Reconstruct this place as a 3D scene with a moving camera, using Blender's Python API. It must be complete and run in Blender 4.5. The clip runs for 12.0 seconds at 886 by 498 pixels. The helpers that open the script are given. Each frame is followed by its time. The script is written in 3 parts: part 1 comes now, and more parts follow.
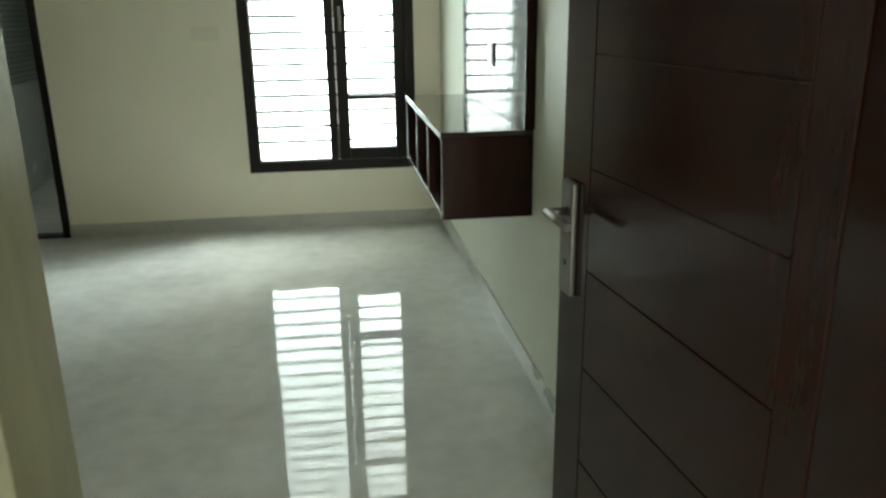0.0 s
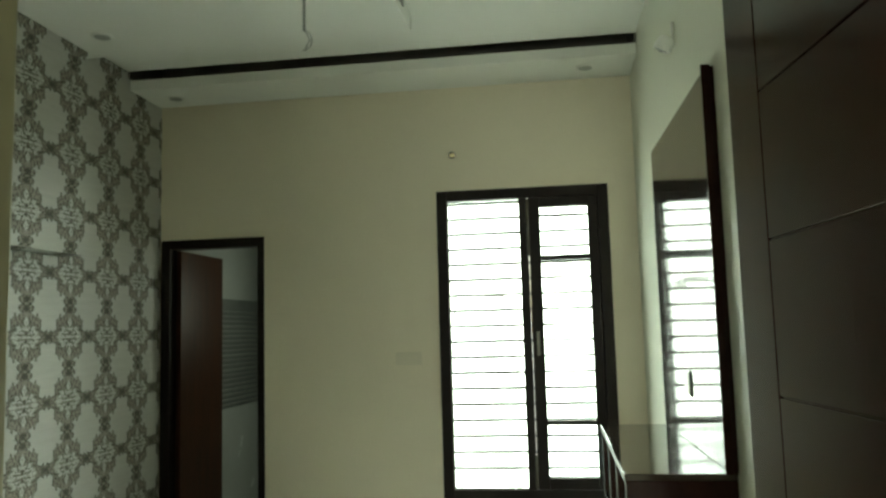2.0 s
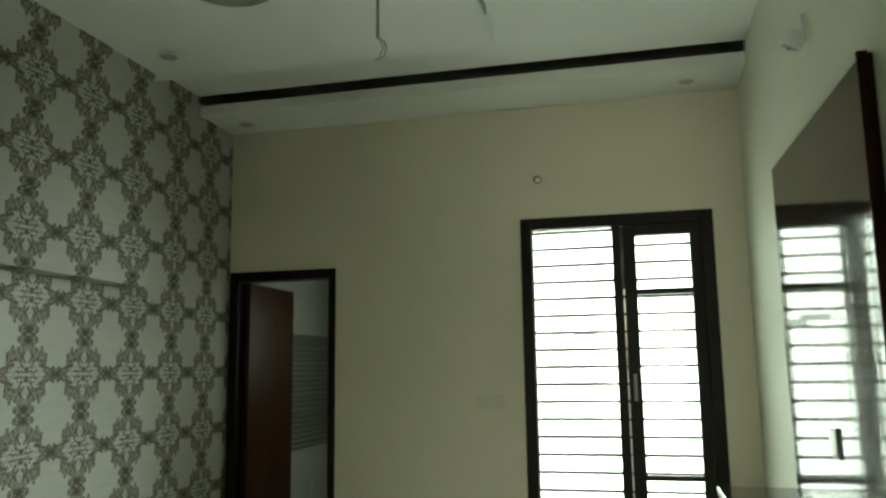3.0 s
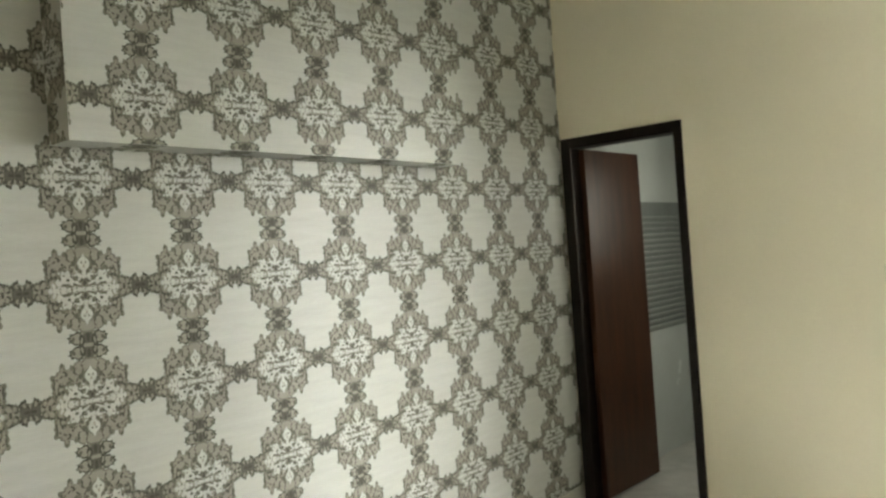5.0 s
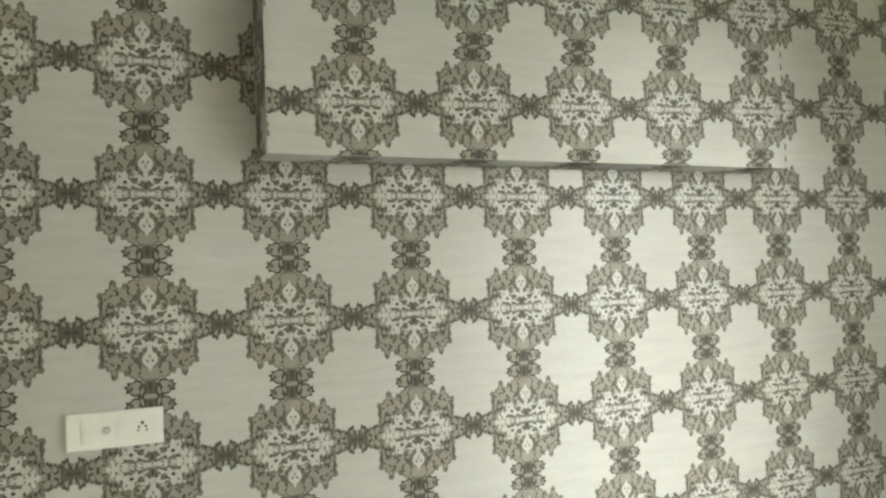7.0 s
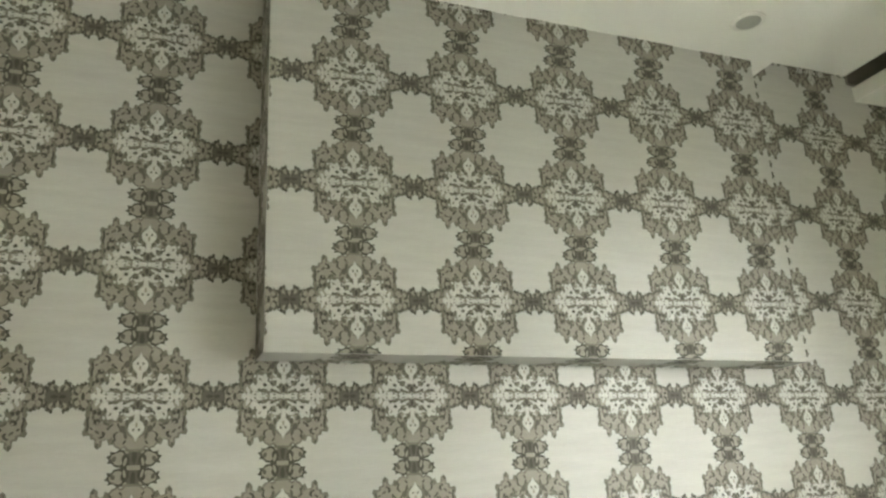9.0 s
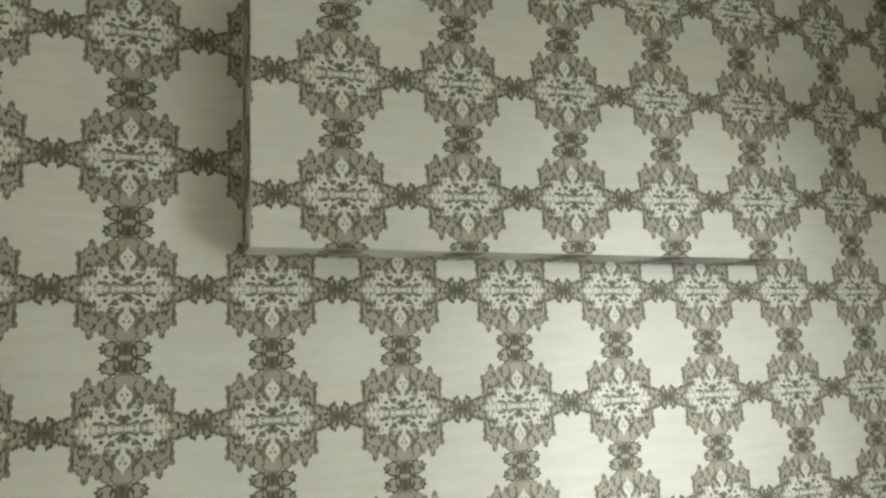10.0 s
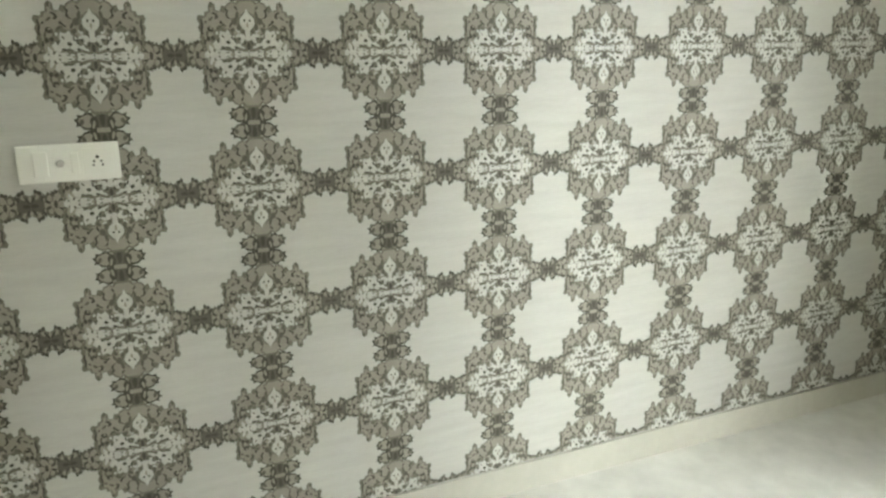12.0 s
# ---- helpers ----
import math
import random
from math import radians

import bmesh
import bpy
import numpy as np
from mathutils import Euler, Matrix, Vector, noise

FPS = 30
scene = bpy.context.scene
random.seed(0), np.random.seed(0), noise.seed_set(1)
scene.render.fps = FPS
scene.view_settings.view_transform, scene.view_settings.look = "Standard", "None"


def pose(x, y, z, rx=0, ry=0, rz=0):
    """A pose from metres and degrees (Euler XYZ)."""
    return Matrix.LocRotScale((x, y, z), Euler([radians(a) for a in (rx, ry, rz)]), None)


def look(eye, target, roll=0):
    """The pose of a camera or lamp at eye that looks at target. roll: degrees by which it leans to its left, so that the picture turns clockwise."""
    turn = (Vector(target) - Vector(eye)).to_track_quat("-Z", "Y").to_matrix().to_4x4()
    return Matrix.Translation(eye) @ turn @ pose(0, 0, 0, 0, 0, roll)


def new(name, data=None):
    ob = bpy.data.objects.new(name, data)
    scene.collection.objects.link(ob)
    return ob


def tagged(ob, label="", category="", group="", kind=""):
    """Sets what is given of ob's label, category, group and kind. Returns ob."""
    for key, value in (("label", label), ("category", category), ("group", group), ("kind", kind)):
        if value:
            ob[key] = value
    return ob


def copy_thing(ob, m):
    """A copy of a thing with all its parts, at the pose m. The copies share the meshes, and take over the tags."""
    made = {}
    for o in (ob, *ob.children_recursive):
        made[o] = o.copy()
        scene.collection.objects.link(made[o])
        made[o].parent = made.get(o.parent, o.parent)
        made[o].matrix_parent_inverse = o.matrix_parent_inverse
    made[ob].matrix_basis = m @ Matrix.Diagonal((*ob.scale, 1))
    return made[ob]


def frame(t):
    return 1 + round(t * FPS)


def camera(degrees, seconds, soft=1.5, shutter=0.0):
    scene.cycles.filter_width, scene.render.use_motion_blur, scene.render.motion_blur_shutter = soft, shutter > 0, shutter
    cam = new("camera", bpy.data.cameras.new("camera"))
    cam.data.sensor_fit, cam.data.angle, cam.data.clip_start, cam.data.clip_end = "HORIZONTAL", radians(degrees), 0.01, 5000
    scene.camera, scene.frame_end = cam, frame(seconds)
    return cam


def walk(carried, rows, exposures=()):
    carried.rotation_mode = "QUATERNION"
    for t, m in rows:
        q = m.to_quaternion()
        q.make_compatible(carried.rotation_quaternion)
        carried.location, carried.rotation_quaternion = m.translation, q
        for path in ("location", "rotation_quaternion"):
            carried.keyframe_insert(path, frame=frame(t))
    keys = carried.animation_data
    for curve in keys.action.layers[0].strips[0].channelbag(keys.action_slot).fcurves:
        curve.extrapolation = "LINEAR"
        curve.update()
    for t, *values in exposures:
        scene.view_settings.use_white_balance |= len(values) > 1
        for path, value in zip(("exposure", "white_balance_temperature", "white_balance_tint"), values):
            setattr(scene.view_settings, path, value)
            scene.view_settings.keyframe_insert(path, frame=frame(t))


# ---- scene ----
cam = camera(59.23, 12.0, soft=2.5, shutter=0.15)
# seconds, x, y, z, yaw, pitch, roll
PATH_ROWS = [
    (0, -0.103, 0.063, 1.414, -8.27, -17.32, 0.73),
    (0.5, -0.062, 0.116, 1.429, -5.06, -11.87, 1.38),
    (1, 0.041, 0.212, 1.422, -0.21, -5.59, 1.26),
    (1.5, 0.089, 0.250, 1.433, 4.49, 0.41, 1.70),
    (2, 0.088, 0.269, 1.445, 8.12, 5.93, 1.56),
    (2.5, 0.041, 0.435, 1.447, 10.19, 9.33, 0.72),
    (3, -0.017, 0.661, 1.466, 13.66, 8.71, 0.79),
    (3.5, 0.028, 0.866, 1.493, 22.79, 5.05, 1.66),
    (3.7, 0.027, 0.964, 1.480, 26.99, 4.25, 2.33),
    (5.3, -0.208, 1.453, 1.499, 44.66, -0.47, 4.33),
    (5.5, -0.229, 1.533, 1.484, 48.42, -0.18, 4.25),
    (6, -0.260, 1.739, 1.542, 55.17, -0.92, 3.15),
    (6.5, -0.339, 1.890, 1.536, 61.60, 0.18, 2.76),
    (7, -0.435, 1.992, 1.568, 66.60, 2.03, 2.11),
    (7.5, -0.449, 2.042, 1.535, 68.86, 5.56, 3.18),
    (7.7, -0.461, 2.043, 1.526, 69.13, 7.58, 3.47),
    (8.5, -0.463, 2.078, 1.531, 69.15, 14.90, 3.15),
    (9, -0.457, 2.084, 1.533, 68.95, 17.60, 2.80),
    (9.3, -0.454, 2.085, 1.533, 68.76, 16.94, 2.68),
    (9.5, -0.453, 2.087, 1.527, 68.63, 15.97, 2.68),
    (10, -0.460, 2.095, 1.545, 68.17, 9.63, 2.46),
    (10.5, -0.479, 2.084, 1.540, 67.30, 1.62, 2.47),
    (11, -0.484, 2.079, 1.525, 66.39, -5.83, 2.42),
    (11.5, -0.490, 2.078, 1.519, 66.08, -11.22, 1.52),
    (12, -0.497, 2.076, 1.496, 66.09, -15.09, 0.62),
]
EXPOSURES = [(0, 0.52, 6300, -5), (0.6, 0.25, 6250, -8), (1.5, 0.18, 6900, -11), (2.1, 0.3, 6950, -12), (2.6, 0.14, 6950, -13), (3.7, -0.2, 6950, -13), (5.3, 1.72, 7000, 9), (8, 1.76, 6950, 7), (9.3, 1.86, 6950, 7), (10.3, 1.72, 6850, 7), (12, 1.55, 6850, 6)]
walk(cam, [(t, pose(x, y, z, 90 + pitch, roll, yaw)) for t, x, y, z, yaw, pitch, roll in PATH_ROWS], EXPOSURES)

# ---- world and light ----
world = bpy.data.worlds.new("overcast_sky")
scene.world = world
world.use_nodes = True
wn = world.node_tree.nodes
sky = wn.new("ShaderNodeTexSky")
sky.sky_type = "NISHITA"
sky.sun_disc = False
sky.sun_elevation, sky.sun_rotation = radians(48), radians(20)
sky.dust_density, sky.air_density = 4.0, 1.0
wn["Background"].inputs[1].default_value = 0.1
world.node_tree.links.new(sky.outputs[0], wn["Background"].inputs[0])


def lamp(name, kind, m, strength, colour=(1, 1, 1), size=(1, 1), angle=None):
    data = bpy.data.lights.new(name, kind)
    data.energy, data.color = strength, colour
    if kind == "AREA":
        data.shape, data.size, data.size_y = "RECTANGLE", size[0], size[1]
    if angle is not None:
        data.angle = radians(angle)
    ob = new(name, data)
    ob.matrix_world = m
    return ob


lamp("sun", "SUN", look((3, 14, 14), (0, 5, 0)), 1.0, (1.0, 0.96, 0.9), angle=12)
# sky light standing in the window opening
lamp("window_daylight", "AREA", look((2.1, 6.3, 1.5), (2.1, 2.0, 1.5)), 570, (0.96, 1.0, 0.99), (6.4, 4.6))
# the open, brighter side of the sky
lamp("open_sky_daylight", "AREA", look((2.8, 7.0, 3.45), (-0.1, 5.25, 1.45)), 1500, (0.93, 0.98, 1.0), (2.4, 3.9))
# fill added behind the hall, no known source; brightens the north wall
lamp("hall_fill", "AREA", look((0.1, -3.3, 1.45), (0.1, 2.0, 1.45)), 58, (1.0, 0.98, 0.94), (1.4, 2.0))
# unseen source added inside the bathroom to brighten its tiles
lamp("bathroom_fill", "AREA", look((-1.33, 6.35, 1.7), (-2.5, 4.9, 0.9)), 4.5, (1.0, 1.0, 0.93), (0.6, 0.6))


# ---- materials ----
def material(name, colour, rough=0.6, metal=0.0, dark=0.85, scale=6.0, fine=60.0, bump=0.05, stretch=(1, 1, 1), coat=0.0, spread=0.08, per_piece=0.0, shine=0.5):
    """A surface with slow blotches, fine grain, uneven gloss and fine relief."""
    m = bpy.data.materials.new(name)
    m.use_nodes = True
    n, l = m.node_tree.nodes, m.node_tree.links
    b = n["Principled BSDF"]
    co = n.new("ShaderNodeTexCoord")
    mp = n.new("ShaderNodeMapping")
    mp.inputs["Scale"].default_value = stretch
    l.new(co.outputs["Object"], mp.inputs["Vector"])
    big, small = n.new("ShaderNodeTexNoise"), n.new("ShaderNodeTexNoise")
    big.inputs["Scale"].default_value, small.inputs["Scale"].default_value = scale, fine
    big.inputs["Detail"].default_value, small.inputs["Detail"].default_value = 4, 5
    for t in (big, small):
        l.new(mp.outputs[0], t.inputs["Vector"])
    add = n.new("ShaderNodeMath")
    add.operation = "MULTIPLY_ADD"
    l.new(small.outputs["Fac"], add.inputs[0])
    add.inputs[1].default_value = 0.5
    l.new(big.outputs["Fac"], add.inputs[2])
    rng = n.new("ShaderNodeMapRange")
    rng.inputs["From Min"].default_value, rng.inputs["From Max"].default_value = 0.5, 1.0
    l.new(add.outputs[0], rng.inputs["Value"])
    mix = n.new("ShaderNodeMix")
    mix.data_type = "RGBA"
    l.new(rng.outputs[0], mix.inputs["Factor"])
    mix.inputs[6].default_value = (*[c * dark for c in colour], 1)
    mix.inputs[7].default_value = (*colour, 1)
    out = mix.outputs[2]
    if per_piece:
        info, hsv, r2 = n.new("ShaderNodeObjectInfo"), n.new("ShaderNodeHueSaturation"), n.new("ShaderNodeMapRange")
        r2.inputs["To Min"].default_value, r2.inputs["To Max"].default_value = 1 - per_piece, 1 + per_piece
        l.new(info.outputs["Random"], r2.inputs["Value"])
        l.new(r2.outputs[0], hsv.inputs["Value"])
        l.new(out, hsv.inputs["Color"])
        out = hsv.outputs[0]
    l.new(out, b.inputs["Base Color"])
    rr = n.new("ShaderNodeMapRange")
    rr.inputs["To Min"].default_value, rr.inputs["To Max"].default_value = max(0.02, rough - spread), min(1, rough + spread)
    l.new(big.outputs["Fac"], rr.inputs["Value"])
    l.new(rr.outputs[0], b.inputs["Roughness"])
    b.inputs["Metallic"].default_value = metal
    b.inputs["Specular IOR Level"].default_value = shine
    b.inputs["Coat Weight"].default_value = coat
    b.inputs["Coat Roughness"].default_value = 0.06
    if bump:
        bm_ = n.new("ShaderNodeBump")
        bm_.inputs["Strength"].default_value, bm_.inputs["Distance"].default_value = bump, 0.01
        l.new(add.outputs[0], bm_.inputs["Height"])
        l.new(bm_.outputs[0], b.inputs["Normal"])
    return m


PAINT = material("cream_wall_paint", (0.82, 0.755, 0.605), 0.55, dark=0.93, scale=1.3, fine=90, bump=0.04)
PAINT_PALE = material("pale_green_cream_paint", (0.71, 0.715, 0.6), 0.5, dark=0.94, scale=1.2, fine=90, bump=0.04)
CEILING = material("white_ceiling_paint", (0.86, 0.865, 0.82), 0.7, dark=0.95, scale=1.5, fine=120, bump=0.03)
STONE = material("polished_pale_floor_stone", (0.69, 0.685, 0.645), 0.03, dark=0.7, scale=1.7, fine=11, bump=0.012, spread=0.025, shine=0.33)
RIB = material("pale_grey_tile_rib", (0.3, 0.32, 0.3), 0.35, dark=0.8, scale=9, fine=60, bump=0.04, per_piece=0.12)
SKIRT = material("pale_skirting_stone", (0.5, 0.49, 0.43), 0.3, dark=0.85, scale=3, fine=30, bump=0.02)
WOOD = material("dark_brown_laminate", (0.033, 0.0125, 0.0085), 0.22, dark=0.65, scale=3, fine=30, bump=0.03, stretch=(4, 4, 0.8), per_piece=0.15, shine=0.17, spread=0.05)
DOOR_WOOD = material("dark_brown_polished_door_laminate", (0.031, 0.0108, 0.007), 0.15, dark=0.55, scale=3, fine=30, bump=0.012, stretch=(4, 4, 0.8), per_piece=0.12, shine=0.26, spread=0.04)
WOOD_RED = material("red_brown_door_veneer", (0.07, 0.029, 0.015), 0.35, dark=0.5, scale=4, fine=30, bump=0.03, stretch=(5, 5, 0.6), shine=0.2)
GLOSS = material("glossy_brown_acrylic_sheet", (0.045, 0.032, 0.024), 0.07, dark=0.8, scale=1.6, fine=9, bump=0.02, coat=0.35, spread=0.03)
BLACK = material("black_brown_frame_paint", (0.016, 0.0105, 0.0085), 0.5, dark=0.7, scale=8, fine=80, bump=0.03, shine=0.2)
TAN = material("tan_polished_frame_stone", (0.34, 0.325, 0.21), 0.35, dark=0.6, scale=3, fine=22, bump=0.03, stretch=(1, 1, 0.35))
STEEL = material("brushed_steel", (0.21, 0.195, 0.17), 0.45, 1.0, dark=0.8, scale=20, fine=200, bump=0.02)
IRON = material("dark_grille_iron", (0.03, 0.03, 0.03), 0.5, dark=0.7, scale=20, fine=120)
PLASTIC = material("white_switch_plastic", (0.82, 0.82, 0.78), 0.3, dark=0.95, scale=8, fine=90, bump=0.01)
GREY = material("grey_plastic", (0.3, 0.3, 0.29), 0.4, dark=0.9, scale=8)
KNOB = material("pale_grey_knob_plastic", (0.5, 0.5, 0.47), 0.4, dark=0.85, scale=8)
LENS = material("unlit_grey_lens", (0.44, 0.45, 0.42), 0.35, dark=0.85, scale=12)
CONDUIT_AND_SHADOW = material("grey_conduit_and_shadow_line", (0.27, 0.28, 0.26), 0.45, dark=0.8, scale=20)
# grey carries the shade deep in the ceiling slot
COVE_SHADE = material("cove_shade_grey", (0.3, 0.28, 0.24), 0.9, dark=0.7, scale=4, fine=50, bump=0.1)
PLATE = material("cream_plate_plastic", (0.75, 0.7, 0.56), 0.45, dark=0.92, scale=8)
# near-black stands for the shade inside holes and slots
DARK = material("dark_hole_shade", (0.045, 0.043, 0.036), 0.9, dark=0.8, scale=5)
EDGE = material("pale_edge_band", (0.13, 0.105, 0.085), 0.45, dark=0.8, scale=9)
TILE = material("white_bathroom_tile", (0.62, 0.66, 0.64), 0.25, dark=0.92, scale=3, fine=40, bump=0.02, per_piece=0.04)
SLATE = material("grey_ribbed_tile", (0.19, 0.21, 0.2), 0.35, dark=0.7, scale=9, fine=60, bump=0.05, per_piece=0.15)
SHEET = material("wavy_glossy_brown_acrylic_sheet", (0.045, 0.032, 0.024), 0.08, dark=0.8, scale=4.5, fine=14, bump=0.09, stretch=(1, 1, 0.35), coat=0.1, spread=0.03)
BRASS = material("brass_lamp_holder", (0.4, 0.35, 0.2), 0.3, 0.8, dark=0.8, scale=20)
GROUND = material("dusty_ground", (0.3, 0.27, 0.22), 0.9, dark=0.75, scale=0.6, fine=8, bump=0.2)
PAPER = material("linen_wallpaper_ground", (0.53, 0.528, 0.498), 0.55, dark=0.88, scale=5, fine=40, bump=0.03, stretch=(1, 1, 9))
P_TAUPE = material("taupe_wallpaper_ink", (0.33, 0.31, 0.265), 0.5, dark=0.8, scale=14, fine=60, bump=0.02, shine=0.2)
P_DARK = material("dark_wallpaper_ink", (0.085, 0.082, 0.066), 0.5, dark=0.8, scale=9, fine=60, bump=0.02, shine=0.2)
P_MID = material("umber_wallpaper_ink", (0.132, 0.125, 0.102), 0.5, dark=0.85, scale=9, fine=60, bump=0.02, shine=0.2)
P_RIM = material("shaded_taupe_wallpaper_ink", (0.205, 0.195, 0.162), 0.5, dark=0.7, scale=30, fine=90, bump=0.02, shine=0.2)
P_LIGHT = material("silver_wallpaper_ink", (0.575, 0.575, 0.54), 0.5, 0.05, dark=0.8, scale=40, fine=160, bump=0.02)

SMEAR = material("grey_dried_smear", (0.5, 0.5, 0.49), 0.8, dark=0.7, scale=12, fine=60)
SMEAR.node_tree.nodes["Principled BSDF"].inputs["Alpha"].default_value = 0.5

GLASS = bpy.data.materials.new("clear_window_glass")
GLASS.use_nodes = True
gn = GLASS.node_tree.nodes
gb = gn["Principled BSDF"]
gb.inputs["Transmission Weight"].default_value = 1.0
gb.inputs["Roughness"].default_value = 0.0
gb.inputs["IOR"].default_value = 1.45
gb.inputs["Base Color"].default_value = (0.97, 1.0, 0.98, 1)


# ---- helpers for meshes ----
def add_box(bm, x0, x1, y0, y1, z0, z1):
    v = [bm.verts.new((x, y, z)) for x in (x0, x1) for y in (y0, y1) for z in (z0, z1)]
    for f in ((0, 1, 3, 2), (4, 6, 7, 5), (0, 4, 5, 1), (2, 3, 7, 6), (0, 2, 6, 4), (1, 5, 7, 3)):
        bm.faces.new([v[i] for i in f])


def boxes(*bounds, bevel=0.0, segments=2):
    bm = bmesh.new()
    for b in bounds:
        add_box(bm, *b)
    bmesh.ops.recalc_face_normals(bm, faces=bm.faces)
    if bevel:
        bmesh.ops.bevel(bm, geom=list(bm.edges), offset=bevel, segments=segments, profile=0.5, affect="EDGES")
    return bm


def add_tube(bm, a, b, r, r2=None, n=16, caps=True):
    a, b = Vector(a), Vector(b)
    turn = (b - a).to_track_quat("Z", "Y").to_matrix()
    r2 = r if r2 is None else r2
    rings = []
    for c, rad in ((a, r), (b, r2)):
        rings.append([bm.verts.new(c + turn @ Vector((rad * math.cos(2 * math.pi * i / n), rad * math.sin(2 * math.pi * i / n), 0))) for i in range(n)])
    for i in range(n):
        f = bm.faces.new((rings[0][i], rings[0][(i + 1) % n], rings[1][(i + 1) % n], rings[1][i]))
        f.smooth = True
    if caps:
        bm.faces.new(list(reversed(rings[0])))
        bm.faces.new(rings[1])


def tubes(*specs, n=16):
    bm = bmesh.new()
    for s in specs:
        add_tube(bm, *s, n=n)
    return bm


def lathe(profile, n=28):
    """A turned solid about z from (radius, height) pairs."""
    bm = bmesh.new()
    rings = [[bm.verts.new((r * math.cos(2 * math.pi * i / n), r * math.sin(2 * math.pi * i / n), z)) for i in range(n)] for r, z in profile]
    for a, b in zip(rings, rings[1:]):
        for i in range(n):
            bm.faces.new((a[i], a[(i + 1) % n], b[(i + 1) % n], b[i])).smooth = True
    bm.faces.new(list(reversed(rings[0])))
    bm.faces.new(rings[-1])
    return bm


def mesh_of(name, bm, mat):
    me = bpy.data.meshes.new(name)
    bm.to_mesh(me)
    bm.free()
    me.materials.append(mat)
    return me


def part(name, bm, mat, parent=None, label=""):
    ob = new(name, mesh_of(name, bm, mat))
    ob.parent = parent
    return tagged(ob, label)


def thing(name, label, category, group="", kind="", at=None):
    ob = new(name)
    ob.empty_display_size = 0.05
    if at is not None:
        ob.matrix_world = at
    return tagged(ob, label, category, group, kind)


def structure(name, bm, mat, label):
    ob = part(name, bm, mat)
    return tagged(ob, label, name.split("_")[0], "", "structure")


# ---- plan ----
WX, EX, NY, SY, H = -2.56, 0.63, 5.25, 0.95, 3.15     # inner faces of the bedroom
T = 0.15
NT = 0.1
RAFT_Z, RAFT_X, RAFT_Y = 3.04, -0.61, 4.26             # dropped ceiling panel
SLOT_Y, PEL_Z = 4.84, 3.035                            # dark slot and the lowered strip along the window wall
DX0, DX1, DZ = -2.56, -1.82, 2.1                       # bathroom door opening
WX0, WX1, WZ0, WZ1 = -0.643, 0.455, 0.378, 2.342       # window opening
OX0, OX1, OZ = -0.435, 0.565, 2.42                       # entrance opening
BX, BY0, BY1, BZ = -2.43, 2.378, 4.165, 1.90           # wallpapered bulkhead

# ---- structure ----
structure("floor", boxes((WX - T, EX + T, -3.1, NY + 0.06, -0.12, 0.0), (WX - T, EX + T, NY + 0.06, 7.5, -0.12, -0.012)), STONE, "polished pale stone floor with cloudy grey veining")
structure("wall_north", boxes(
    (WX - T, DX0, NY, NY + NT, 0, 3.6), (DX0, DX1, NY, NY + NT, DZ, 3.6), (DX1, WX0, NY, NY + NT, 0, 3.6),
    (WX0, WX1, NY, NY + NT, 0, WZ0), (WX0, WX1, NY, NY + NT, WZ1, 3.6), (WX1, EX + T, NY, NY + NT, 0, 3.6)), PAINT, "cream painted wall with the window and bathroom door")
wall_west = structure("wall_west", boxes((WX - T, WX, SY - T, NY, 0, 3.6)), PAPER, "wall covered with damask wallpaper in taupe on linen")
structure("wall_east", boxes((EX, EX + T, SY - T, NY, 0, 3.6)), PAINT_PALE, "pale cream painted wall behind the floating cabinet")
structure("wall_south", boxes((WX, OX0 - 0.08, SY - T, SY, 0, 3.6), (OX0 - 0.08, EX, SY - T, SY, OZ + 0.07, 3.6)), PAINT, "cream painted wall with the entrance doorway")


def ceiling_with_hole():
    """The dropped panel, with a round opening cut through it."""
    bm = bmesh.new()
    cx, cy, r, n = -1.57, 3.385, 0.195, 40
    x0, x1, y0, y1 = WX, RAFT_X, SY, RAFT_Y
    square, low, high = [], [], []
    for i in range(n):
        a = 2 * math.pi * i / n
        c, s = math.cos(a), math.sin(a)
        k = min([(x1 - cx) / c if c > 1e-9 else 1e9, (x0 - cx) / c if c < -1e-9 else 1e9, (y1 - cy) / s if s > 1e-9 else 1e9, (y0 - cy) / s if s < -1e-9 else 1e9])
        square.append(bm.verts.new((cx + k * c, cy + k * s, RAFT_Z)))
        low.append(bm.verts.new((cx + r * c, cy + r * s, RAFT_Z)))
        high.append(bm.verts.new((cx + r * c, cy + r * s, H - 0.004)))
    for i in range(n):
        j = (i + 1) % n
        bm.faces.new((square[i], square[j], low[j], low[i]))
        bm.faces.new((low[i], low[j], high[j], high[i]))
    corners = [(x0, y0), (x1, y0), (x1, y1), (x0, y1)]
    for x, y in corners:
        near = sorted(range(n), key=lambda i: (square[i].co.x - x) ** 2 + (square[i].co.y - y) ** 2)[:2]
        bm.faces.new((square[near[0]], square[near[1]], bm.verts.new((x, y, RAFT_Z))))
    for (xa, ya), (xb, yb) in zip(corners, corners[1:] + corners[:1]):
        bm.faces.new([bm.verts.new(p) for p in ((xa, ya, RAFT_Z), (xb, yb, RAFT_Z), (xb, yb, H - 0.004), (xa, ya, H - 0.004))])
    bmesh.ops.recalc_face_normals(bm, faces=bm.faces)
    return bm


